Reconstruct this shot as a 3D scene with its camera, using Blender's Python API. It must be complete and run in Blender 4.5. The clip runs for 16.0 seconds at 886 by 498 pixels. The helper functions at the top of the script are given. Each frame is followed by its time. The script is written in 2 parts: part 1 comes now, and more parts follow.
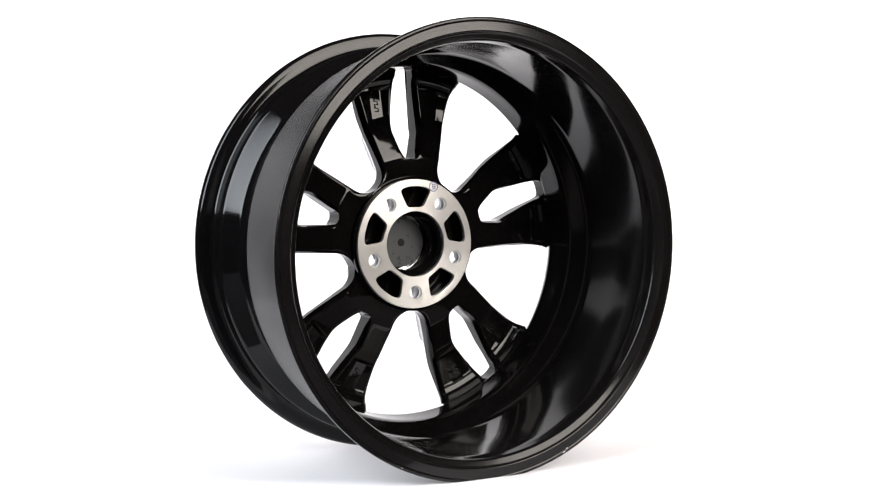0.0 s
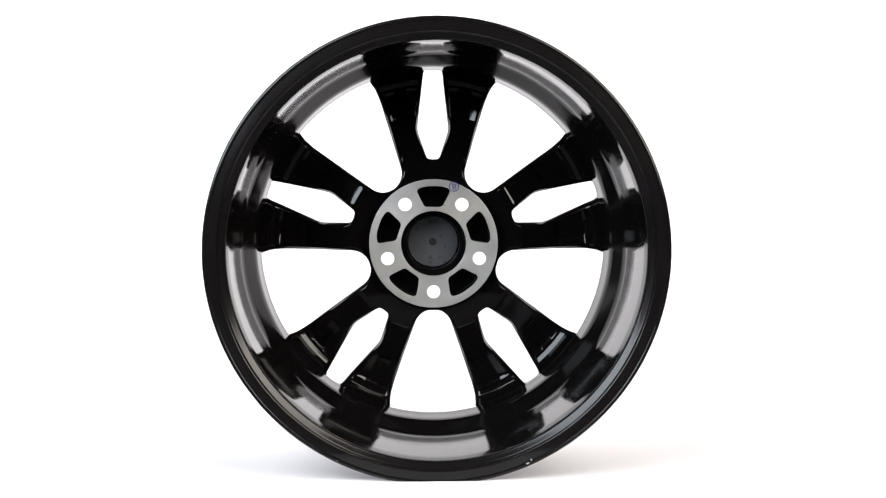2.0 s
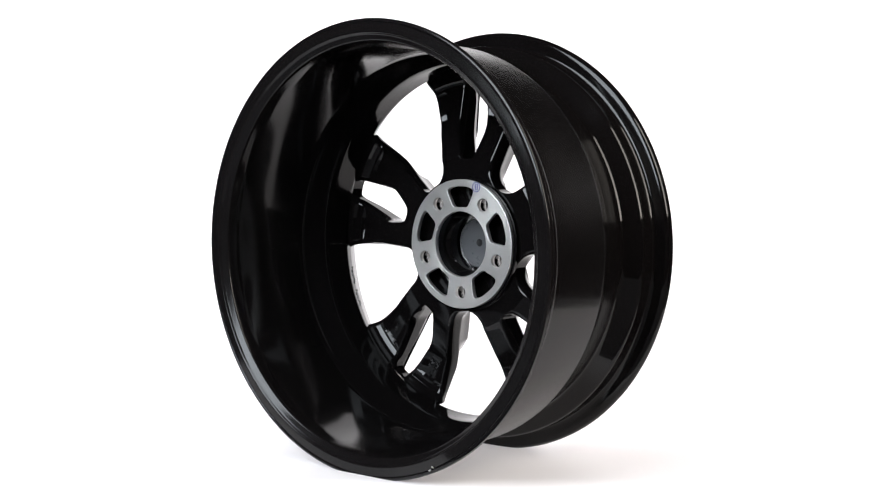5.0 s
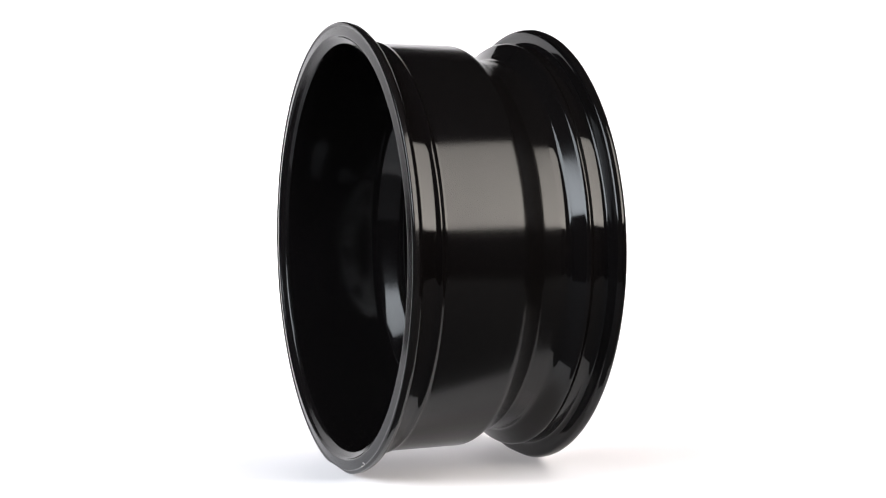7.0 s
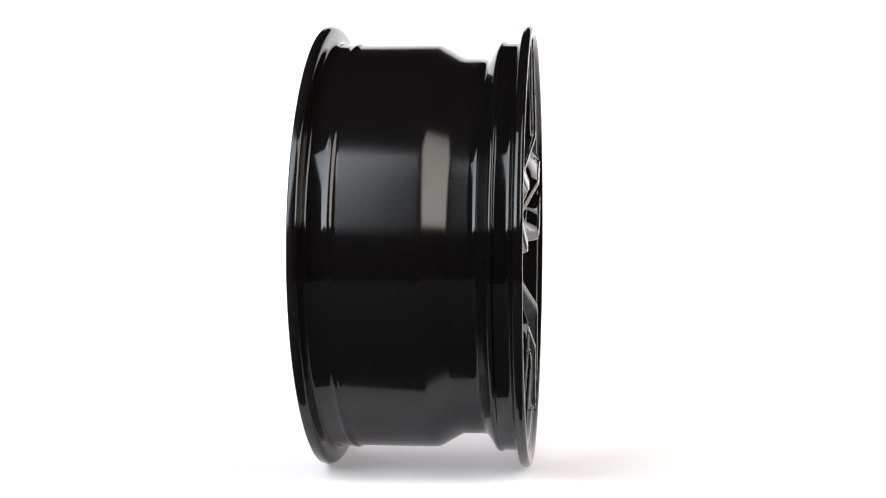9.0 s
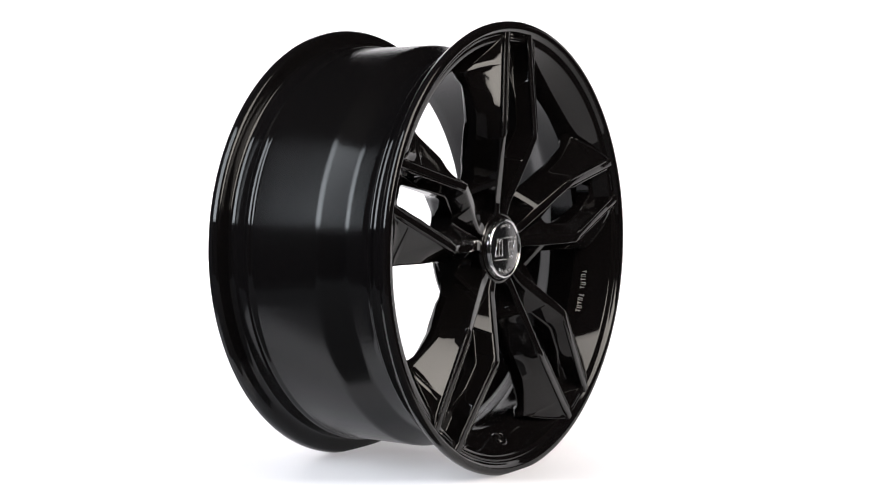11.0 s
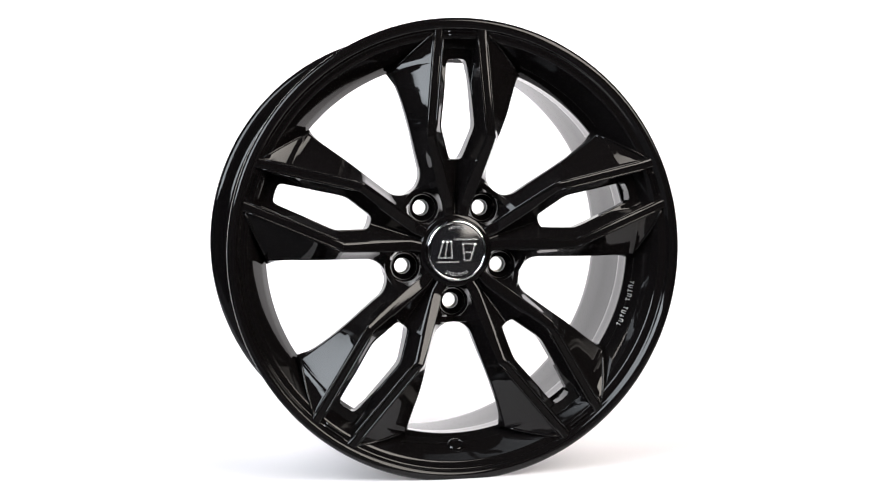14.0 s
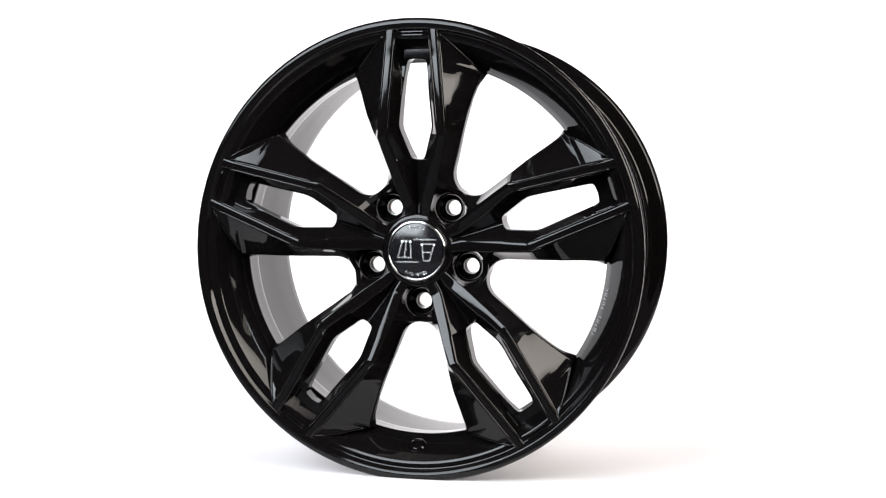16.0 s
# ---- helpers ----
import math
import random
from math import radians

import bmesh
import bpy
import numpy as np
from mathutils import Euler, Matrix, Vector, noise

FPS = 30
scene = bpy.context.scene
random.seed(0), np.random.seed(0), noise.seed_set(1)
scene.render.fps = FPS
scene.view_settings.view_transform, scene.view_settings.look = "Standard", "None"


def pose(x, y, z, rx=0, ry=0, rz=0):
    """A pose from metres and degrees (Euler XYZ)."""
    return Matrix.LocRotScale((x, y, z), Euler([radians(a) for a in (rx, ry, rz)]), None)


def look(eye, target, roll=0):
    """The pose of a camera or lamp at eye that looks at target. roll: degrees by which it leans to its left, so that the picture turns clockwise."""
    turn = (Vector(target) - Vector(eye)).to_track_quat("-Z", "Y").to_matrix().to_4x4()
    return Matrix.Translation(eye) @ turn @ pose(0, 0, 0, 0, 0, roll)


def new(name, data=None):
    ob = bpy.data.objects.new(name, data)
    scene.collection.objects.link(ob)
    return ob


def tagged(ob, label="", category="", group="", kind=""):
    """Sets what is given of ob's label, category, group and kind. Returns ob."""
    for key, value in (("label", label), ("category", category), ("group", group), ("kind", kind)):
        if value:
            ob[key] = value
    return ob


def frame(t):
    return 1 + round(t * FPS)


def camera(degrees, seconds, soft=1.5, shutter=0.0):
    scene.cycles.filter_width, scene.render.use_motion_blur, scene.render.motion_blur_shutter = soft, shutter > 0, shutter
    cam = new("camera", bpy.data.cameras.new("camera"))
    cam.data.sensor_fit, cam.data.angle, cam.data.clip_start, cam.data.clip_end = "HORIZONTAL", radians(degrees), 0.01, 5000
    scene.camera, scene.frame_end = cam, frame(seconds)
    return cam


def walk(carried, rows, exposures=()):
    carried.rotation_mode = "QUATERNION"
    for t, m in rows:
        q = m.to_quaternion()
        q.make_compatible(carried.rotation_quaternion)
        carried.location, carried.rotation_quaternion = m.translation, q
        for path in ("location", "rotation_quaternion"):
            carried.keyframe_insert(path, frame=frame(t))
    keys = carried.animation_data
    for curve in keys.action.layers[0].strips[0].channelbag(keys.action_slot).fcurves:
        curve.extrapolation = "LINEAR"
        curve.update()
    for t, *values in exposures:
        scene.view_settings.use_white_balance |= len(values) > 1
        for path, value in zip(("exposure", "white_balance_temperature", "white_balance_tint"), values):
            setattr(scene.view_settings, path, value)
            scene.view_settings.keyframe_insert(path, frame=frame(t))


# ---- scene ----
cam = camera(34.73, 16.0, soft=1.2)
EYE = (0.0073, -1.538, 0.3292)
walk(cam, [(0.0, pose(*EYE, 86.45, 0, 0)), (16.0, pose(*EYE, 86.45, 0, 0))])

# turntable: heading of the wheel in degrees
TURN_START, TURN_RATE = 210.13, -14.0506
R = 0.2372         # outer radius of the wheel
OFF, LAT = 0.0042, 0.0017   # wheel centre against the turntable's axis


# ---- light ----
world = bpy.data.worlds.new("studio")
scene.world = world
world.use_nodes = True
world.node_tree.nodes["Background"].inputs[0].default_value = (0.5, 0.5, 0.55, 1)
world.node_tree.nodes["Background"].inputs[1].default_value = 0.02


SUBJECT = Vector((0, 0, 0.2))
WARM, COOL = (1.0, 0.93, 0.85), (0.86, 0.93, 1.0)
# softboxes: place of the cloth, width, height, radiance, colour
SOFTBOXES = (((1.06, -0.96, 1.12), 0.94, 1.3, 10.6, WARM), ((-0.94, -1.08, 1.12), 1.08, 1.3, 12.4, COOL))
scene.view_settings.exposure = 0.0


# ---- materials ----
def material(name):
    m = bpy.data.materials.new(name)
    m.use_nodes = True
    nt = m.node_tree
    return m, nt, nt.nodes["Principled BSDF"]


def grain(nt, scale, detail=4.0, kind="ShaderNodeTexNoise"):
    tc = nt.nodes.new("ShaderNodeTexCoord")
    n = nt.nodes.new(kind)
    n.inputs["Scale"].default_value = scale
    if kind == "ShaderNodeTexNoise":
        n.inputs["Detail"].default_value = detail
    nt.links.new(tc.outputs["Object"], n.inputs["Vector"])
    return n


def ramp(nt, value, lo, hi, a, b):
    r = nt.nodes.new("ShaderNodeMapRange")
    r.inputs["From Min"].default_value, r.inputs["From Max"].default_value = lo, hi
    r.inputs["To Min"].default_value, r.inputs["To Max"].default_value = a, b
    nt.links.new(value, r.inputs["Value"])
    return r.outputs["Result"]


def relief(nt, bsdf, height, strength, distance):
    b = nt.nodes.new("ShaderNodeBump")
    b.inputs["Strength"].default_value, b.inputs["Distance"].default_value = strength, distance
    nt.links.new(height, b.inputs["Height"])
    nt.links.new(b.outputs["Normal"], bsdf.inputs["Normal"])


def paint(name, rough_a, rough_b, base=0.0026, peel=0.006, size=420):
    """Black lacquer: uneven polish, and slight orange peel where sprayed thick."""
    m, nt, p = material(name)
    p.inputs["Base Color"].default_value = (base * 1.15, base, base * 1.02, 1)
    p.inputs["IOR"].default_value = 1.33
    n = grain(nt, 14, 5)
    nt.links.new(ramp(nt, n.outputs["Fac"], 0.35, 0.65, rough_a, rough_b), p.inputs["Roughness"])
    if peel:
        fine = grain(nt, size, 2)
        relief(nt, p, fine.outputs["Fac"], peel, 0.0006)
    return m


def turned_metal(m, amount):
    """Lathe grooves round the wheel's axis, under the lacquer: they spread a reflection along the axis."""
    nt = m.node_tree
    p = nt.nodes["Principled BSDF"]
    t = nt.nodes.new("ShaderNodeTangent")
    t.direction_type, t.axis = "RADIAL", "Y"
    nt.links.new(t.outputs["Tangent"], p.inputs["Tangent"])
    p.inputs["Anisotropic"].default_value, p.inputs["Anisotropic Rotation"].default_value = amount, 0.25
    return m


GLOSS = paint("gloss_black_lacquer", 0.025, 0.05, 0.0028, 0.015, 150)
BARREL = turned_metal(paint("satin_black_lacquer", 0.17, 0.21, 0.0025, 0), 0.9)
BEAD = turned_metal(paint("bead_black_lacquer", 0.06, 0.09, 0.0026, 0), 0.6)
INNER = paint("inner_black_lacquer", 0.08, 0.12, 0.0025, 0.003)
EDGE = paint("worn_black_lacquer", 0.12, 0.2, 0.004, 0.02)


def aluminium(name, rings=True):
    m, nt, p = material(name)
    n = grain(nt, 60, 6)
    mix = nt.nodes.new("ShaderNodeMix")
    mix.data_type = "RGBA"
    mix.inputs["A"].default_value, mix.inputs["B"].default_value = (0.60, 0.585, 0.565, 1), (0.72, 0.705, 0.69, 1)
    nt.links.new(n.outputs["Fac"], mix.inputs["Factor"])
    nt.links.new(mix.outputs["Result"], p.inputs["Base Color"])
    p.inputs["Metallic"].default_value = 0.9
    p.inputs["Roughness"].default_value = 0.36
    if rings:
        tc = nt.nodes.new("ShaderNodeTexCoord")
        mp = nt.nodes.new("ShaderNodeMapping")
        mp.inputs["Location"].default_value = (-LAT, 0, -R)
        w = nt.nodes.new("ShaderNodeTexWave")
        w.wave_type, w.rings_direction = "RINGS", "Y"
        w.inputs["Scale"].default_value, w.inputs["Distortion"].default_value = 320, 0.6
        nt.links.new(tc.outputs["Object"], mp.inputs["Vector"])
        nt.links.new(mp.outputs["Vector"], w.inputs["Vector"])
        relief(nt, p, w.outputs["Fac"], 0.25, 0.0003)
    return m


ALU = aluminium("machined_aluminium")
CHROME, _nt, _p = material("bright_chrome")
_p.inputs["Base Color"].default_value, _p.inputs["Metallic"].default_value = (0.75, 0.75, 0.76, 1), 1
nt_noise = grain(_nt, 90)
_nt.links.new(ramp(_nt, nt_noise.outputs["Fac"], 0.3, 0.7, 0.06, 0.16), _p.inputs["Roughness"])

CAP, _nt, _p = material("dark_cap_face")
_p.inputs["Base Color"].default_value, _p.inputs["IOR"].default_value = (0.007, 0.007, 0.008, 1), 1.5
nt_noise = grain(_nt, 60)
_nt.links.new(ramp(_nt, nt_noise.outputs["Fac"], 0.3, 0.7, 0.1, 0.2), _p.inputs["Roughness"])

SILVER, _nt, _p = material("silver_print")
_p.inputs["Base Color"].default_value, _p.inputs["Metallic"].default_value = (0.62, 0.62, 0.63, 1), 0.75
_p.inputs["Roughness"].default_value = 0.26

PLASTIC, _nt, _p = material("grey_cap_plastic")
_p.inputs["Base Color"].default_value = (0.065, 0.067, 0.072, 1)
nt_noise = grain(_nt, 150)
_nt.links.new(ramp(_nt, nt_noise.outputs["Fac"], 0.3, 0.7, 0.25, 0.4), _p.inputs["Roughness"])
relief(_nt, _p, nt_noise.outputs["Fac"], 0.02, 0.0003)

# pale grey paints in the highlights that the raised black marks catch
MARK, _nt, _p = material("cast_mark_highlight")
_p.inputs["Base Color"].default_value, _p.inputs["Roughness"].default_value = (0.28, 0.28, 0.285, 1), 0.3
INK, _nt, _p = material("blue_ink")
_p.inputs["Base Color"].default_value, _p.inputs["Roughness"].default_value = (0.02, 0.025, 0.22, 1), 0.5
BARE, _nt, _p = material("chipped_edge")
_p.inputs["Base Color"].default_value, _p.inputs["Roughness"].default_value = (0.35, 0.34, 0.32, 1), 0.5

PAPER, _nt, _p = material("glowing_white_paper")
nt_noise = grain(_nt, 3)
_mix = _nt.nodes.new("ShaderNodeMix")
_mix.data_type = "RGBA"
_mix.inputs["A"].default_value, _mix.inputs["B"].default_value = (0.60, 0.582, 0.59, 1), (0.64, 0.622, 0.63, 1)
_nt.links.new(nt_noise.outputs["Fac"], _mix.inputs["Factor"])
_nt.links.new(_mix.outputs["Result"], _p.inputs["Base Color"])
_p.inputs["Roughness"].default_value = 0.55
fine_noise = grain(_nt, 260)
relief(_nt, _p, fine_noise.outputs["Fac"], 0.05, 0.0005)

# added glow, growing with Y, whitens the paper and lightens the wheel's shadow
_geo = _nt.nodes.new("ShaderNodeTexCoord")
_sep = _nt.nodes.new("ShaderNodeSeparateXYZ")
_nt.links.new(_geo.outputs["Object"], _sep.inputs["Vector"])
_glow = ramp(_nt, _sep.outputs["Y"], -0.5, 0.35, 0.0, 0.9)
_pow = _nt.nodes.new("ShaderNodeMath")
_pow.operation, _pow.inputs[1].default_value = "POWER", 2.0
_nt.links.new(_glow, _pow.inputs[0])
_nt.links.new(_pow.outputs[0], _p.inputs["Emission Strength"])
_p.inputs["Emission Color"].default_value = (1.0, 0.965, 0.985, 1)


def matte(name, lo, hi, scale=2.5):
    m, nt, p = material(name)
    n = grain(nt, scale, 6)
    mix = nt.nodes.new("ShaderNodeMix")
    mix.data_type = "RGBA"
    mix.inputs["A"].default_value, mix.inputs["B"].default_value = (lo, lo, lo * 1.04, 1), (hi, hi, hi * 1.04, 1)
    nt.links.new(n.outputs["Fac"], mix.inputs["Factor"])
    nt.links.new(mix.outputs["Result"], p.inputs["Base Color"])
    p.inputs["Roughness"].default_value = 0.9
    return m


DARK = matte("dark_studio_wall", 0.006, 0.011)
TABLE = matte("grey_table_cloth", 0.05, 0.08, 9)


def lit_cloth(name, radiance, colour, width, height):
    """Softbox cloth: lit more strongly towards its lower end, fading at the seams."""
    m, nt, p = material(name)
    p.inputs["Base Color"].default_value, p.inputs["Emission Color"].default_value = (0.8, 0.8, 0.8, 1), (*colour, 1)
    tc, sep = nt.nodes.new("ShaderNodeTexCoord"), nt.nodes.new("ShaderNodeSeparateXYZ")
    nt.links.new(tc.outputs["Object"], sep.inputs["Vector"])
    value = ramp(nt, sep.outputs["Y"], -height / 2, height / 2, radiance * 1.3, radiance * 0.7)
    for axis, half in (("X", width / 2), ("Y", height / 2)):
        size = nt.nodes.new("ShaderNodeMath")
        size.operation = "ABSOLUTE"
        nt.links.new(sep.outputs[axis], size.inputs[0])
        times = nt.nodes.new("ShaderNodeMath")
        times.operation = "MULTIPLY"
        nt.links.new(value, times.inputs[0])
        nt.links.new(ramp(nt, size.outputs[0], half - 0.06, half, 1.0, 0.55), times.inputs[1])
        value = times.outputs[0]
    nt.links.new(value, p.inputs["Emission Strength"])
    return m


# ---- mesh helpers ----
def mesh_object(name, bm, mat, smooth=True):
    me = bpy.data.meshes.new(name)
    bmesh.ops.recalc_face_normals(bm, faces=bm.faces)
    bm.to_mesh(me)
    bm.free()
    me.materials.append(mat)
    if smooth:
        me.shade_smooth()
    return new(name, me)


def part(name, bm, mat, parent, label="", smooth=True, sharp=None):
    ob = mesh_object(name, bm, mat, smooth)
    if sharp:
        ob.data.set_sharp_from_angle(angle=radians(sharp))
    ob.parent = parent
    if label:
        tagged(ob, label)
    return ob


def at(u, w, s):
    """A point of the wheel: u across, w up from its centre, s towards its front."""
    return Vector((u + LAT, OFF - s, w + R))


def lerp(table, x):
    if x <= table[0][0]:
        return table[0][1]
    for (x0, y0), (x1, y1) in zip(table, table[1:]):
        if x <= x1:
            return y0 + (y1 - y0) * (x - x0) / (x1 - x0)
    return table[-1][1]


def eased(table, x):
    """The table with its corners softened."""
    return sum(lerp(table, x + 0.0012 * i) for i in range(-4, 5)) / 9


def rounded(points, closed=True, steps=4):
    """Rounds the corners of a profile of (r, s, radius) points."""
    out, n = [], len(points)
    for i, (x, y, rad) in enumerate(points):
        p = Vector((x, y))
        if rad <= 0 or (not closed and i in (0, n - 1)):
            out.append(p)
            continue
        a, b = Vector(points[i - 1][:2]), Vector(points[(i + 1) % n][:2])
        da, db = a - p, b - p
        k = min(rad, da.length * 0.48, db.length * 0.48)
        p0, p1 = p + da.normalized() * k, p + db.normalized() * k
        for j in range(steps + 1):
            t = j / steps
            out.append(p0 * (1 - t) ** 2 + p * 2 * t * (1 - t) + p1 * t * t)
    return out


def lathe(profile, segments=160, closed=True, centre=(0, 0)):
    """Turns a profile of (r, s) round the wheel's axis, or one parallel to it."""
    bm = bmesh.new()
    rows = []
    for j in range(segments):
        a = 2 * math.pi * j / segments
        rows.append([bm.verts.new(at(centre[0] + p[0] * math.cos(a), centre[1] + p[0] * math.sin(a), p[1])) for p in profile])
    n = len(profile)
    for j in range(segments):
        a, b = rows[j], rows[(j + 1) % segments]
        for i in range(n if closed else n - 1):
            k = (i + 1) % n
            bm.faces.new((a[i], a[k], b[k], b[i]))
    bmesh.ops.remove_doubles(bm, verts=bm.verts, dist=1e-6)
    return bm


def bar(bm, centre, x, y, z, sx, sy, sz):
    """A small block with the axes x, y, z; chamfered on its +z side."""
    vs = []
    for k, f in ((-1, 1.0), (1, 0.8)):
        for i, j in ((-1, -1), (1, -1), (1, 1), (-1, 1)):
            vs.append(bm.verts.new(centre + x * (i * sx / 2 * f) + y * (j * sy / 2 * f) + z * (k * sz / 2)))
    for q in ((3, 2, 1, 0), (4, 5, 6, 7), (0, 1, 5, 4), (1, 2, 6, 5), (2, 3, 7, 6), (3, 0, 4, 7)):
        bm.faces.new([vs[i] for i in q])


# ---- the studio ----
def sheet(name, line, mat, label, category):
    """A hanging sheet from (y, z, half width) lines."""
    bm = bmesh.new()
    rows = [[bm.verts.new((h * k / 4, y, z)) for k in range(-4, 5)] for y, z, h in line]
    for a, b in zip(rows, rows[1:]):
        for i in range(8):
            bm.faces.new((a[i], a[i + 1], b[i + 1], b[i]))
    ob = mesh_object(name, bm, mat)
    m = ob.modifiers.new("thickness", "SOLIDIFY")
    m.thickness, m.offset = 0.004, -1
    return tagged(ob, label, category, kind="structure")


def slab(name, lo, hi, label, category, mat=DARK):
    bm = bmesh.new()
    bmesh.ops.create_cube(bm, size=1)
    for v in bm.verts:
        v.co = Vector([lo[i] + (v.co[i] + 0.5) * (hi[i] - lo[i]) for i in range(3)])
    return tagged(mesh_object(name, bm, mat, False), label, category, kind="structure")


bend = [(0.3 + 0.7 * math.sin(radians(7.5 * i)), 0.7 - 0.7 * math.cos(radians(7.5 * i)), 0.75 + 0.12 * i) for i in range(13)]
sheet("backdrop", [(-0.179, 0.0, 0.56), (-0.1, 0.0, 0.57), (0.0, 0.0, 0.58)] + bend + [(1.0, 0.95, 2.2)], PAPER, "seamless white paper with an added glow under and behind the wheel", "backdrop")
slab("floor", (-3, -3.2, -0.9), (3, 2.6, -0.8), "dark studio floor", "floor")
slab("ceiling", (-3, -3.2, 3.0), (3, 2.6, 3.1), "dark studio ceiling", "ceiling")
slab("wall_north", (-3, 2.6, -0.8), (3, 2.7, 3.0), "dark studio wall behind the paper", "wall")
slab("wall_south", (-3, -3.3, -0.8), (3, -3.2, 3.0), "dark studio wall behind the camera", "wall")
slab("wall_east", (3, -3.2, -0.8), (3.1, 2.6, 3.0), "dark studio side wall", "wall")
slab("wall_west", (-3.1, -3.2, -0.8), (-3, 2.6, 3.0), "dark studio side wall", "wall")
slab("table", (-0.75, -0.95, -0.8), (0.75, 0.3, -0.006), "table with a dark grey cloth under white paper", "table", TABLE)


def softbox(place, width, height, radiance, colour):
    """A softbox on its stand: glowing cloth, black housing behind it, pole down to the floor."""
    stand = new("softbox")
    tagged(stand, "black studio softbox with a lit cloth on a pole", "studio light", "softboxes round the table")
    m = look(place, SUBJECT)
    corners = ((-1, -1), (1, -1), (1, 1), (-1, 1))
    bm = bmesh.new()
    bm.faces.new([bm.verts.new((i * width / 2, j * height / 2, 0)) for i, j in corners])
    cloth = part("cloth", bm, lit_cloth("softbox_cloth", radiance, colour, width, height), stand, "glowing white cloth", smooth=False)
    bm = bmesh.new()
    rings = [[bm.verts.new((i * width * k / 2, j * height * k / 2, z)) for i, j in corners] for k, z in ((1.03, -0.02), (1.03, 0.01), (0.25, 0.4))]
    for a, b in zip(rings, rings[1:]):
        for i in range(4):
            bm.faces.new((a[i], a[(i + 1) % 4], b[(i + 1) % 4], b[i]))
    bm.faces.new(rings[-1])
    housing = part("housing", bm, DARK, stand, smooth=False)
    cloth.matrix_world = housing.matrix_world = m
    top = m @ Vector((0, 0, 0.41))
    bm = bmesh.new()
    bmesh.ops.create_cone(bm, cap_ends=True, segments=16, radius1=0.018, radius2=0.014, depth=top.z + 0.8)
    for v in bm.verts:
        v.co += Vector((top.x, top.y, (top.z - 0.8) / 2))
    part("pole", bm, DARK, stand)


for box in SOFTBOXES:
    softbox(*box)


# ---- the wheel ----
def cone(r):
    """Front of the rim between the windows and the lip."""
    return 0.066 + (r - 0.191) * 1.5


def build_rim(wheel):
    front_bead = [(0.2363, 0.1049, 0), (0.2348, 0.1008, 0.003), (0.2305, 0.0993, 0.003), (0.2185, 0.0985, 0.005), (0.218, 0.0825, 0.002), (0.2205, 0.0795, 0.003), (0.219, 0.076, 0.003), (0.2017, 0.0645, 0.005), (0.2017, 0.056, 0)]
    outer = [(0.2017, 0.056, 0), (0.2017, 0.0375, 0.003), (0.2163, 0.0125, 0.004), (0.2165, -0.068, 0)]
    rear_bead = [(0.2165, -0.068, 0), (0.2165, -0.0705, 0.002), (0.2192, -0.0745, 0.003), (0.2176, -0.079, 0.003), (0.2182, -0.0975, 0.005), (0.231, -0.0988, 0.004), (0.2355, -0.1005, 0.003), (0.237, -0.1045, 0)]
    back = [(0.237, -0.1045, 0), (0.2372, -0.1095, 0.0015), (0.2342, -0.1106, 0.001), (0.2326, -0.1096, 0.0008), (0.2228, -0.1113, 0.0012), (0.2205, -0.1086, 0.001), (0.2145, -0.1055, 0.0015), (0.2135, -0.102, 0)]
    inner = [(0.2135, -0.102, 0), (0.2122, -0.092, 0.004), (0.2112, -0.05, 0.01), (0.2108, 0.0085, 0.008), (0.1962, 0.0345, 0.006), (0.195, 0.052, 0.006), (0.1942, 0.061, 0)]
    front = [(0.1942, 0.061, 0), (0.1934, 0.067, 0.002), (0.2, cone(0.2), 0.002), (0.2162, cone(0.2162), 0.0012), (0.2195, 0.1048, 0.0012),
             (0.2235, 0.1054, 0.001), (0.2258, 0.1085, 0.0012), (0.2285, 0.1105, 0.0012), (0.2338, 0.1106, 0.003), (0.2363, 0.1079, 0.002), (0.2363, 0.1049, 0)]
    for name, line, mat, label in (("barrel", outer, BARREL, "satin black rim barrel with a drop centre"),
                                   ("front_bead_seat", front_bead, BEAD, "black front bead seat with a raised hump"),
                                   ("rear_bead_seat", rear_bead, BEAD, "black rear bead seat with a raised hump"),
                                   ("rear_flange", back, EDGE, "black rear flange with scuffed paint"),
                                   ("inner_barrel", inner, INNER, "gloss black inside of the rim"),
                                   ("front_flange", front, GLOSS, "gloss black front lip with turned steps")):
        part(name, lathe(rounded(line, closed=False), 192, closed=False), mat, wheel, label)


TAN = math.radians(36)
WIN_C, WIN_R = 0.0965, 0.0212      # rounded inner end of a window, on the line between two spokes
BOLT_C, BOLT_R = 0.054, 0.0155

SLOT = [(0.094, 0), (0.0945, 0.0042), (0.096, 0.0066), (0.1, 0.0083), (0.125, 0.0164), (0.13, 0.0171), (0.136, 0.0168), (0.19, 0.0108), (0.1943, 0.0095), (0.1958, 0.007), (0.1964, 0)]
RIDGE_IN = [(0.03, 0.0015), (0.048, 0.003), (0.1195, 0.0268), (0.1225, 0.0268), (0.226, 0.0172)]
RIDGE_OUT = [(0.03, 0.0085), (0.038, 0.0112), (0.1215, 0.0352), (0.124, 0.035), (0.226, 0.0264)]
TOP = [(0.03, 0.086), (0.05, 0.0885), (0.122, 0.1102), (0.2, 0.108), (0.226, 0.108)]
VALLEY = [(0.03, 0.082), (0.05, 0.079), (0.094, 0.083), (0.11, 0.088), (0.13, 0.094), (0.16, 0.094), (0.188, 0.0885), (0.212, 0.0885), (0.215, 0.09), (0.2178, 0.0975), (0.226, 0.1025)]
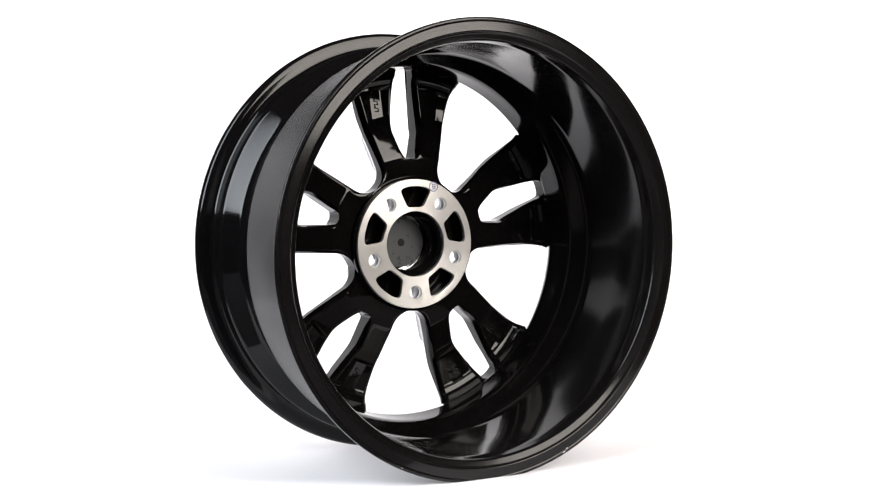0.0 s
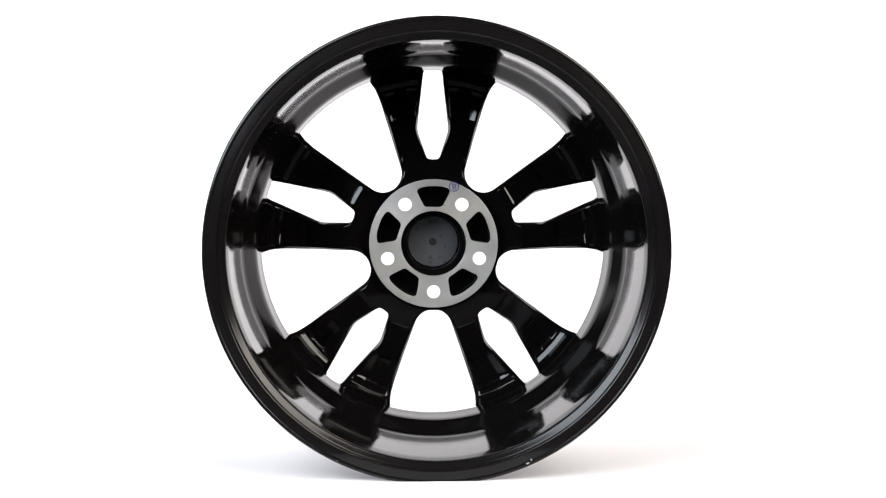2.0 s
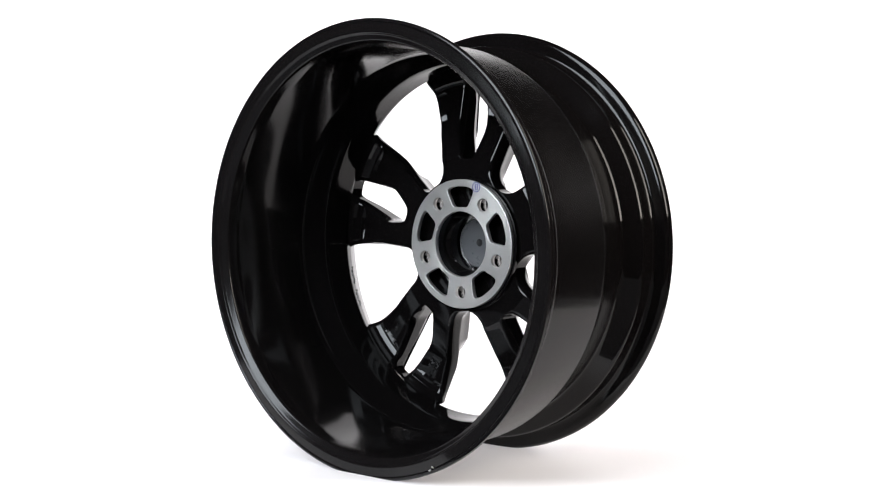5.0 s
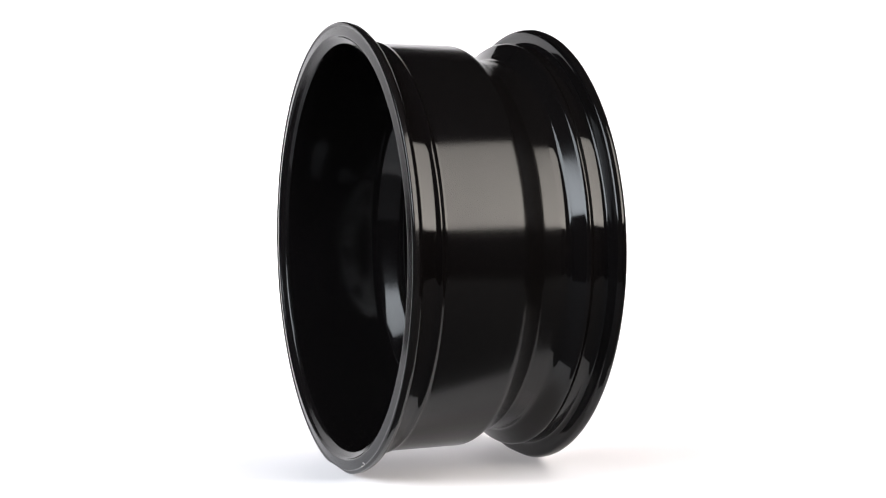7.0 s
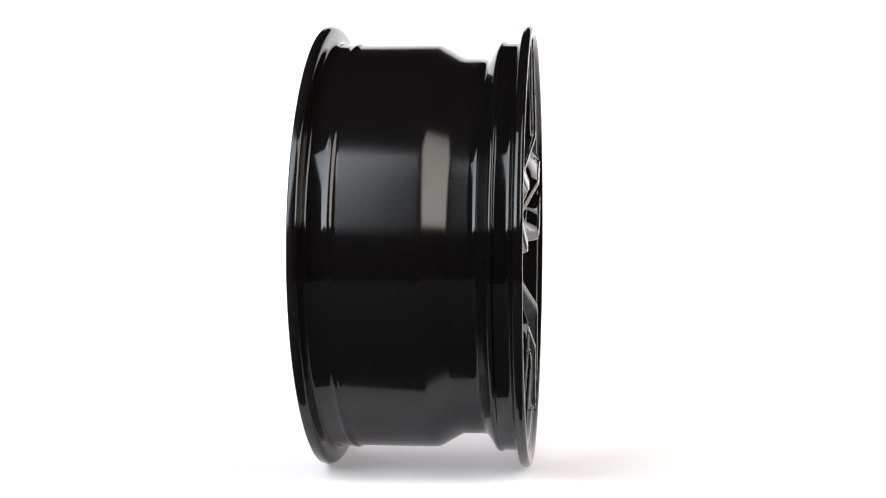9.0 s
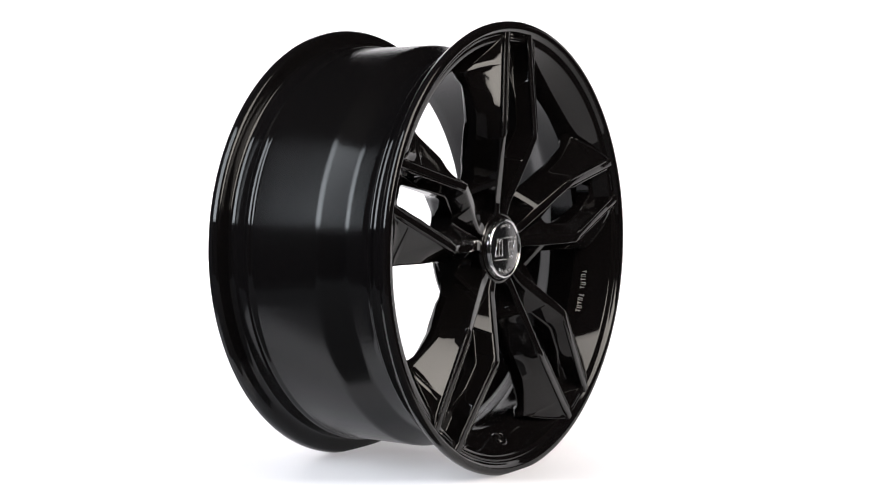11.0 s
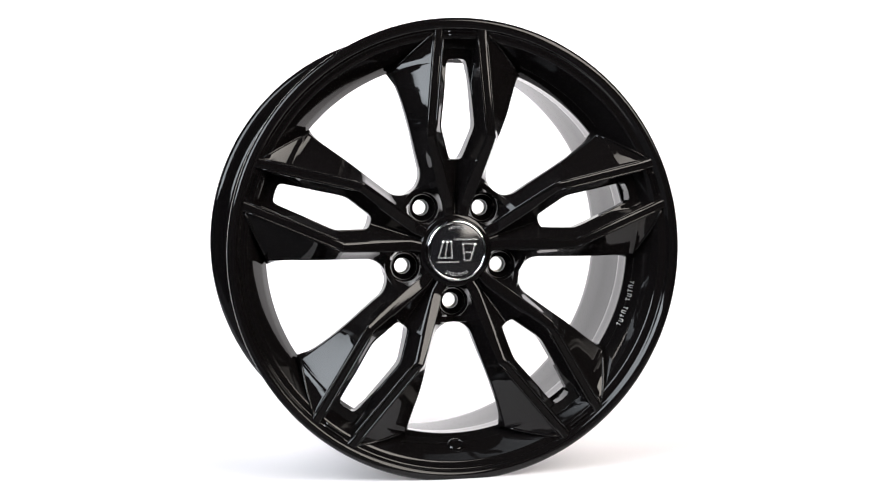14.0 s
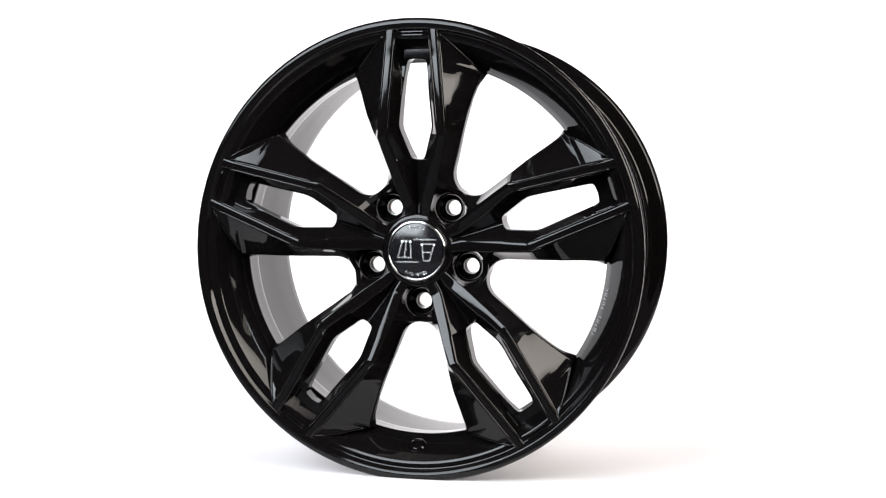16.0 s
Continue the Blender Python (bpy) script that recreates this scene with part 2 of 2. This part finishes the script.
FLANK = [(0.03, 0.074), (0.09, 0.0735), (0.115, 0.079), (0.135, 0.0866), (0.15, 0.0903), (0.165, 0.0885), (0.18, 0.086), (0.194, 0.084), (0.2005, 0.0902), (0.21, 0.1), (0.222, 0.1075), (0.226, 0.1075)]
REAR = [(0.03, 0.066), (0.0655, 0.066), (0.067, 0.0495), (0.07, 0.056), (0.0975, 0.0578), (0.1, 0.0582), (0.111, 0.0615), (0.13, 0.0668), (0.141, 0.0705), (0.179, 0.0742), (0.1835, 0.0723), (0.1865, 0.069), (0.1965, 0.069), (0.203, 0.0755), (0.215, 0.085), (0.2172, 0.1005), (0.226, 0.104)]
REAR_EDGE = [(0.03, 0.066), (0.0655, 0.066), (0.067, 0.0495), (0.07, 0.0565), (0.085, 0.0575), (0.1, 0.061), (0.115, 0.0665), (0.132, 0.0735), (0.17, 0.0762), (0.179, 0.076), (0.1835, 0.0741), (0.187, 0.0708), (0.1965, 0.0705), (0.203, 0.0765), (0.215, 0.085), (0.2172, 0.1005), (0.226, 0.104)]
DRAFT = [(0.07, 0), (0.1, 0), (0.166, 0), (0.176, -0.0006), (0.184, -0.0018), (0.19, -0.0036), (0.197, -0.0065), (0.21, 0)]
POCKET = [(0.141, 0), (0.144, 0.0028), (0.173, 0.0032), (0.176, 0)]


def edge_angle(r):
    """Half the angle that a spoke fills at radius r."""
    for c, rad in ((BOLT_C, BOLT_R), (WIN_C, WIN_R)):
        if c - rad < r < c + rad and (c == BOLT_C or r < 0.0918):
            x = (r * r + c * c - rad * rad) / (2 * c)
            return TAN - math.acos(min(1, x / r))
    if r < 0.08:
        return TAN
    # straight side of the window, then back along the rim
    u, w = 0.0, r
    for _ in range(8):
        u = 0.0105 + 0.308 * w if r < 0.194 else lerp([(0.194, 0.0666), (0.222, 0.028), (0.226, 0.0275)], r)
        w = math.sqrt(r * r - u * u)
    return math.atan2(u, w)


def stations():
    rs = [0.0372, 0.0384]
    rs += [BOLT_C - BOLT_R * math.cos(math.pi * i / 14) for i in range(15)]
    rs += [0.0655, 0.067, 0.0705, 0.073, 0.0752]
    rs += [WIN_C - WIN_R * math.cos(math.pi / 2 * i / 12) for i in range(1, 10)]
    rs += [0.09, 0.0918, 0.0938, 0.0941, 0.0945, 0.0952, 0.096, 0.0975, 0.1, 0.105, 0.11, 0.115, 0.1195, 0.1215, 0.124, 0.127, 0.13, 0.133, 0.136, 0.143]
    rs += [0.141, 0.144, 0.173, 0.176, 0.179, 0.181, 0.1835, 0.1865] + [0.1 + 0.003 * i for i in range(42)] + [0.1845, 0.187, 0.1885, 0.1925, 0.194, 0.1945, 0.1952, 0.1958, 0.1962, 0.1965, 0.1985, 0.202, 0.206, 0.21, 0.215, 0.22, 0.2225, 0.2255]
    out = []
    for r in sorted(rs):
        if not out or r - out[-1] > 0.00025:
            out.append(r)
    return out


BULGE = [(0.1, 0), (0.14, 0.0004), (0.19, 0.0007), (0.205, 0.0004), (0.215, 0)]
STEP = [(0.105, 0), (0.122, 0.0014), (0.15, 0.002), (0.2, 0.0026), (0.212, 0.003), (0.219, 0.0024), (0.2245, 0)]   # wall between a ridge and its flank
CORNERS = (0.0022, 0.0012, 0.0015, 0.003, 0.0026, 0.0012, 0.03, 0.002, 0.0024, 0.002, 0.001, 0.001, 0.002)   # rounding round a section of an arm
ARC = 5


def section(r):
    """One arm's outline at radius r: slot edge, two ridges, window edge, and the back with its pocket."""
    ea = edge_angle(r)
    uw = r * math.sin(ea)
    uo = min(lerp(RIDGE_OUT, r), uw * 0.97)
    ui = min(lerp(RIDGE_IN, r), uo * 0.9)
    us = min(lerp(SLOT, r), ui * 0.9)
    top, low, rear, edge = (lerp(t, r) for t in (TOP, VALLEY, REAR, REAR_EDGE))
    out = eased(FLANK, r)
    ub = uw - lerp(DRAFT, r)
    mid, dent = (us + ub) / 2, lerp(POCKET, r)
    half = (ub - us) * 0.41
    bowl = min(0.0068, half * 0.7)
    step = eased(STEP, r)
    uf = min(ui * 0.95, us + 0.0014 + max(0.0, min((r - 0.17) / 0.022, 1)) * (ui * 0.86 - us))   # foot of the ridge's inner wall
    lean = min(0.0012, (uw - uo) * 0.3)
    slot, free = us > 0, ea < TAN - 1e-6
    thin = max(0.0, min((r - 0.0945) / 0.04, (0.1965 - r) / 0.012, 0.25))
    thin_out = max(0.0, min((r - 0.078) / 0.06, (0.1965 - r) / 0.012, 0.3))
    near_slot = rear + (edge - rear) * max(0.0, min((r - 0.0945) / 0.03, 1))
    near_window = rear + (edge - rear) * max(0.0, min((r - 0.078) / 0.04, 1))
    inner = near_slot + (low - 0.006 - near_slot) * thin
    outer = near_window + (out - 0.004 - near_window) * thin_out
    pts = [(us, inner), (us, low), (uf, low + 0.0003), (ui, top), (uo, top), (uo + lean, top - step - 0.0004), ((uo + uw) / 2, (top - step + out) / 2 + eased(BULGE, r)), (uw, out), (ub if free else uw, outer),
           (mid + half, rear), (mid + bowl, rear + dent), (mid - bowl, rear + dent), (mid - half, rear)]
    ring = []
    for i, p in enumerate(pts):
        p = Vector(p)
        rad = CORNERS[i]
        if (i in (0, 1) and not slot) or (i in (7, 8) and not free) or (i in (10, 11) and dent == 0):
            rad = 0.0
        da, db = Vector(pts[i - 1]) - p, Vector(pts[(i + 1) % 13]) - p
        ka, kb = min(rad, da.length * 0.45), min(rad, db.length * 0.45)
        a = p + da.normalized() * ka if da.length > 1e-7 else p
        b = p + db.normalized() * kb if db.length > 1e-7 else p
        for k in range(ARC):
            t = k / (ARC - 1)
            q = a * (1 - t) ** 2 + p * 2 * t * (1 - t) + b * t * t
            ring.append((max(q.x, 0.0), q.y))
    return ring, slot, free


def spoke_mesh():
    bm = bmesh.new()
    rs = stations()
    n = 13 * ARC
    ends = []
    for side in (1, -1):
        rows = []
        for r in rs:
            ring, slot, free = section(r)
            row = [bm.verts.new(at(u * side, math.sqrt(r * r - u * u), s)) for u, s in ring]
            rows.append((row, slot, free))
        for (a, slot_a, free_a), (b, slot_b, free_b) in zip(rows, rows[1:]):
            for i in range(n):
                j = (i + 1) % n
                if i == ARC - 1 and not (slot_a or slot_b):
                    continue
                if i == 8 * ARC - 1 and not (free_a or free_b):
                    continue
                f = (a[i], a[j], b[j], b[i])
                bm.faces.new(f if side > 0 else f[::-1])
        ends.append(rows)
    for k in (0, -1):
        for rows in ends:
            bm.faces.new(rows[k][0])
    bmesh.ops.remove_doubles(bm, verts=bm.verts, dist=2e-6)
    bmesh.ops.dissolve_degenerate(bm, edges=bm.edges, dist=1e-6)
    return bm


def turned(ob, angle):
    """Sets a part at an angle round the wheel's axis."""
    c = at(0, 0, 0)
    ob.matrix_local = Matrix.Translation(c) @ Matrix.Rotation(angle, 4, "Y") @ Matrix.Translation(-c)
    return ob


def shared(ob, angle):
    o = ob.copy()
    scene.collection.objects.link(o)
    return turned(o, angle)


def build_spokes(wheel):
    spoke = part("spoke", spoke_mesh(), GLOSS, wheel, "gloss black twin spoke with ridged edges", sharp=27)
    n = spoke.modifiers.new("normals", "WEIGHTED_NORMAL")
    n.keep_sharp = True
    for i in range(1, 5):
        shared(spoke, radians(72 * i))
    seat = [(0.0156, 0.05), (0.0156, 0.0722), (0.0148, 0.0724), (0.0135, 0.068), (0.0086, 0.0605), (0.0084, 0.0605), (0.0084, 0.05)]
    sleeve = part("bolt_seat", lathe(rounded([(r, s, 0.0006) for r, s in seat], steps=2), 40, centre=(0, -BOLT_C)), GLOSS, wheel, "black bolt seat with a conical bore", sharp=40)
    for i in range(1, 5):
        shared(sleeve, radians(72 * i))


def flat_plate(name, splines, s, depth, bevel):
    """A plate with holes, from closed outlines, facing along the wheel's axis."""
    cu = bpy.data.curves.new(name, "CURVE")
    cu.dimensions, cu.fill_mode, cu.extrude, cu.bevel_depth, cu.bevel_resolution = "2D", "BOTH", depth / 2, bevel, 1
    for pts in splines:
        sp = cu.splines.new("POLY")
        sp.points.add(len(pts) - 1)
        for p, (x, y) in zip(sp.points, pts):
            p.co = (x, y, 0, 1)
        sp.use_cyclic_u = True
    ob = new(name, cu)
    me = bpy.data.meshes.new_from_object(ob.evaluated_get(bpy.context.evaluated_depsgraph_get()))
    bpy.data.objects.remove(ob)
    bm = bmesh.new()
    bm.from_mesh(me)
    bpy.data.meshes.remove(me)
    for v in bm.verts:
        v.co = at(v.co.x, v.co.y, s + v.co.z)
    bmesh.ops.remove_doubles(bm, verts=bm.verts, dist=1e-6)
    return bm


def circle(x, y, r, n):
    return [(x + r * math.cos(2 * math.pi * i / n), y + r * math.sin(2 * math.pi * i / n)) for i in range(n)]


def build_hub(wheel):
    outlines = [circle(0, 0, 0.0716, 96), circle(0, 0, 0.0368, 72)]
    for i in range(5):
        a = radians(72 * i)
        outlines.append(circle(BOLT_C * math.sin(a), -BOLT_C * math.cos(a), 0.0077, 28))
        pocket = [(-0.0206, 0.0604, 0.0065), (-0.0095, 0.0646, 0.006), (0.0095, 0.0646, 0.006), (0.0206, 0.0604, 0.0065), (0.0102, 0.0404, 0.0034), (-0.0102, 0.0404, 0.0034)]
        loop = rounded(pocket, steps=3)
        outlines.append([(p.x * math.cos(a) - p.y * math.sin(a), p.x * math.sin(a) + p.y * math.cos(a)) for p in loop])
    part("mounting_pad", flat_plate("pad", outlines, 0.0498, 0.0046, 0.0004), ALU, wheel, "bare machined aluminium mounting pad", smooth=False)
    collar = [(0.0367, 0.0478), (0.0367, 0.062), (0.0315, 0.067), (0.0303, 0.068), (0.0303, 0.0845), (0.0325, 0.0868), (0.0372, 0.0858), (0.0388, 0.083), (0.0388, 0.0478)]
    part("hub_collar", lathe(rounded([(r, s, 0.001) for r, s in collar], steps=2), 96), GLOSS, wheel, "black hub bore", sharp=40)
    web = [(0.0697, 0.052), (0.0697, 0.073), (0.0752, 0.073), (0.0752, 0.052)]
    part("hub_web", lathe(web, 96), GLOSS, wheel, sharp=40)
    # centre cap
    face = [(0.0, 0.0912), (0.027, 0.0912), (0.0284, 0.0906), (0.0284, 0.0875), (0.0, 0.0875)]
    cap = part("center_cap", lathe(face, 72, closed=False), CAP, wheel, "dark round centre cap with a chrome rim", sharp=30)
    ring = [(0.0283, 0.0905, 0.0003), (0.0292, 0.0922, 0.0006), (0.0308, 0.0918, 0.001), (0.0322, 0.0885, 0.001), (0.0322, 0.086, 0.0003), (0.0283, 0.086, 0.0003)]
    part("cap_ring", lathe(rounded(ring, steps=3), 96), CHROME, cap, "bright chrome ring")
    rear = [(0.0, 0.0835), (0.0035, 0.0835), (0.0038, 0.0815), (0.0262, 0.0815), (0.0272, 0.0825), (0.0275, 0.0872), (0.0, 0.0872)]
    part("cap_rear", lathe(rear, 64, closed=False), PLASTIC, cap, "dark grey plastic back of the cap", sharp=30)
    lip = [(0.0268, 0.0812, 0.0002), (0.0276, 0.0808, 0.0002), (0.0282, 0.0812, 0.0002), (0.0282, 0.0874, 0.0002), (0.0268, 0.0874, 0.0002)]
    part("cap_rear_rim", lathe(rounded(lip, steps=2), 72), PLASTIC, cap)


wheel = new("alloy_wheel")
tagged(wheel, "gloss black five-twin-spoke alloy car wheel standing on white paper", "wheel")
build_rim(wheel)
build_spokes(wheel)
build_hub(wheel)


# ---- small parts ----
def stroke(bm, a, b, width, s, height):
    """A raised line between two points of the wheel's face, at depth s."""
    p, q = at(*a, s), at(*b, s)
    x = (q - p).normalized()
    z = Vector((0, -1 if height > 0 else 1, 0))
    bar(bm, (p + q) / 2, x, z.cross(x), z, (q - p).length + width * 0.6, width, abs(height))


def emblem(cap):
    """Two plain slanted blocks and two long bars, silver on the cap's face."""
    blocks = (((-0.0195, -0.0072), (-0.0145, 0.0102), (-0.0062, 0.0102), (-0.0052, -0.0072)), ((0.0062, 0.0072), (0.0192, 0.0072), (0.0142, -0.0102), (0.0080, -0.0102)))
    for corners in blocks:
        bm = bmesh.new()
        for a, b in zip(corners, corners[1:] + corners[:1]):
            stroke(bm, a, b, 0.0017, 0.0914, 0.0006)
        low, high = (Vector(corners[0]) + Vector(corners[3])) / 2, (Vector(corners[1]) + Vector(corners[2])) / 2
        stroke(bm, low, high, 0.0017, 0.0914, 0.0006)
        part("emblem", bm, SILVER, cap, "plain slanted silver emblem block", smooth=False)
    for a, b in (((-0.0035, 0.0116), (0.0215, 0.0116)), ((0.0022, -0.0116), (-0.0215, -0.0116))):
        bm = bmesh.new()
        stroke(bm, a, b, 0.0017, 0.0914, 0.0006)
        part("emblem_bar", bm, SILVER, cap, "plain silver bar", smooth=False)
    for mid, spread, n, tall in ((90, 20, 9, 0.0022), (270, 26, 11, 0.0026)):
        bm = bmesh.new()
        for i in range(n):
            a = radians(mid - spread + 2 * spread * i / (n - 1))
            d = Vector((math.cos(a), math.sin(a)))
            stroke(bm, d * (0.0243 - tall / 2), d * (0.0243 + tall / 2), 0.0009 if i % 3 else 0.0014, 0.0914, 0.0004)
        tagged(part("cap_mark", bm, SILVER, cap, "small silver marks", smooth=False), kind="stuff")
    # flat dark disc over the recess gives the hole its shade
    part("pin_hole", lathe([(0.0, 0.0811), (0.0042, 0.0811), (0.0044, 0.0816), (0.0, 0.0816)], 24, closed=False), DARK, cap, "dark disc standing in for the shade in a small hole")


def slope_frame(a, r):
    """A point on the front of the rim at the angle a, with its axes along, down the slope, and out."""
    along = Vector((-math.sin(a), 0, math.cos(a)))
    radial = Vector((math.cos(a), 0, math.sin(a)))
    out = (radial * -1.5 + Vector((0, -1, 0))).normalized()
    return at(r * math.cos(a), r * math.sin(a), cone(r)), along, out.cross(along), out


def rim_marks(wheel):
    bm = bmesh.new()
    for i in range(11):
        if i == 5:
            continue
        p, x, y, z = slope_frame(radians(-10.8 - 1.35 * i), 0.1995)
        tall = 0.0055 if i % 4 else 0.0045
        for k in ((-0.0012, 0.0012) if i % 2 else (0.0,)):
            bar(bm, p + x * k, x, y, z, 0.0009, tall, 0.0016)
        bar(bm, p + y * (tall / 2 if i % 3 else -tall / 2), x, y, z, 0.0031, 0.0009, 0.0016)
    tagged(part("rim_mark", bm, MARK, wheel, "raised cast marks on the rim with painted-in highlights", smooth=False), kind="stuff")


def valve_hole(wheel):
    p, x, y, z = slope_frame(radians(270), 0.2035)
    bm = bmesh.new()
    n = 32
    profile = [(0.0, 0.0004), (0.0056, 0.0006), (0.0062, 0.0026), (0.007, 0.0031), (0.008, 0.0026), (0.0098, -0.001)]
    rows = []
    for i in range(n):
        a = 2 * math.pi * i / n
        rows.append([bm.verts.new(p + (x * math.cos(a) + y * math.sin(a)) * r + z * h) for r, h in profile])
    for a, b in zip(rows, rows[1:] + rows[:1]):
        for i in range(len(profile) - 1):
            bm.faces.new((a[i], a[i + 1], b[i + 1], b[i]))
    bmesh.ops.remove_doubles(bm, verts=bm.verts, dist=1e-6)
    part("valve_hole", bm, GLOSS, wheel, "round valve hole with a turned edge", sharp=45)


def slot_ribs(wheel):
    """The small step between the two ridges, next to the lip."""
    bm = bmesh.new()
    for w, u, s in ((0.2192, 0.0125, 0.1052), (0.2224, 0.0135, 0.1057)):
        stroke(bm, (-u, w), (u, w), 0.0012, s, 0.0016)
    rib = part("rib", bm, GLOSS, wheel, smooth=False)
    for i in range(1, 5):
        shared(rib, radians(72 * i))


def bead(points, radius):
    """A thin rounded edge along a line of (u, r, s) points on the wheel's face."""
    line = [at(u, math.sqrt(r * r - u * u), s) for u, r, s in points]
    bm = bmesh.new()
    rings = []
    for i, p in enumerate(line):
        x = (line[min(i + 1, len(line) - 1)] - line[max(i - 1, 0)]).normalized()
        y = x.cross(Vector((0, 1, 0))).normalized()
        z = x.cross(y)
        size = radius * (0.35 if i in (0, len(line) - 1) else 1.0)
        rings.append([bm.verts.new(p + (y * math.cos(radians(45 * k)) + z * math.sin(radians(45 * k))) * size) for k in range(8)])
    for a, b in zip(rings, rings[1:]):
        for k in range(8):
            bm.faces.new((a[k], a[(k + 1) % 8], b[(k + 1) % 8], b[k]))
    bm.faces.new(rings[0])
    bm.faces.new(rings[-1])
    return bm


def edge_beads(wheel):
    """Tubes added on the ridges' rounded edges to catch highlight lines, and rounded edges of the hollows between the
    spokes and the lip.
    """
    ridge = [0.123 + 0.008 * i for i in range(13)]
    hollow = [0.1955 + 0.0029 * i for i in range(10)]
    for side in (1, -1):
        lines = [("ridge_edge", [(side * lerp(t, r), r, lerp(TOP, r) - 0.0009) for r in ridge], 0.0014) for t in (RIDGE_IN, RIDGE_OUT)]
        lines.append(("hollow_edge", [(side * r * math.sin(edge_angle(r)), r, eased(FLANK, r) - 0.0001) for r in hollow], 0.0013))
        for name, points, radius in lines:
            first = part(name, bead(points, radius), GLOSS, wheel)
            for i in range(1, 5):
                shared(first, radians(72 * i))


def cast_marks(wheel):
    """Raised marks in the pockets behind the spokes."""
    for side in (-1, 1):
        bm = bmesh.new()
        for i in range(7):
            r = 0.147 + 0.0038 * i
            ub = r * math.sin(edge_angle(r)) - lerp(DRAFT, r)
            u = (lerp(SLOT, r) + ub) / 2
            s = lerp(REAR, r) + lerp(POCKET, r) - 0.0002
            stroke(bm, (side * u - 0.0024, r), (side * u + 0.0024, r), 0.0008, s, -0.0008)
            stroke(bm, (side * u + (0.0018 if i % 2 else -0.0018), r), (side * u + (0.0018 if i % 2 else -0.0018), r + 0.0026), 0.0008, s, -0.0008)
        marks = tagged(part("cast_mark", bm, GLOSS, wheel, "raised cast marks", smooth=False), kind="stuff")
        for i in range(1, 5):
            tagged(shared(marks, radians(72 * i)), kind="stuff")


def ink_mark(pad):
    c = (-0.0228, 0.0636)
    ring = [(0.0047, 0.0469), (0.0047, 0.0472), (0.0056, 0.0472), (0.0056, 0.0469)]
    part("ink_ring", lathe(ring, 32, centre=c), INK, pad, "stamped blue ink ring")
    bm = bmesh.new()
    for a, b in (((-0.0016, 0.002), (0.0016, 0.002)), ((-0.0016, 0), (0.0016, 0)), ((-0.0014, -0.002), (0.0014, -0.002)), ((-0.0015, 0.002), (-0.0015, -0.002)), ((0.0012, 0.0018), (0.0004, -0.002))):
        stroke(bm, (c[0] + a[0] * 1.3, c[1] + a[1] * 1.3), (c[0] + b[0] * 1.3, c[1] + b[1] * 1.3), 0.0009, 0.047, -0.0003)
    tagged(part("ink_stamp", bm, INK, pad, "blue ink marks", smooth=False), kind="stuff")


def chips(flange):
    bm = bmesh.new()
    for angle, r, s, length, width in ((282.5, 0.2358, -0.1075, 0.008, 0.0011), (247, 0.2338, -0.1112, 0.0035, 0.0012), (245.8, 0.2322, -0.1108, 0.001, 0.004), (271, 0.2352, -0.1102, 0.0014, 0.0008),
                                       (265, 0.2352, -0.1102, 0.002, 0.0007), (260.5, 0.2355, -0.1095, 0.001, 0.0009), (296, 0.235, -0.1103, 0.0016, 0.0008)):
        a = radians(angle)
        along = Vector((-math.sin(a), 0, math.cos(a)))
        radial = Vector((math.cos(a), 0, math.sin(a)))
        out = (radial + Vector((0, 1, 0))).normalized() if r < 0.2357 else radial
        bar(bm, at(r * math.cos(a), r * math.sin(a), s), along, out.cross(along), out, length, width, 0.0008)
    tagged(part("paint_chip", bm, BARE, flange, "small chips of bare metal", smooth=False), kind="stuff")


by_name = {o.name: o for o in wheel.children}
emblem(by_name["center_cap"])
rim_marks(wheel)
valve_hole(wheel)
slot_ribs(wheel)
edge_beads(wheel)
cast_marks(wheel)
ink_mark(by_name["mounting_pad"])
chips(by_name["rear_flange"])


def motions():
    rows = []
    for i in range(17):
        rows.append((float(i), pose(0, 0, 0, 0, 0, TURN_START + TURN_RATE * i)))
    walk(wheel, rows)


motions()
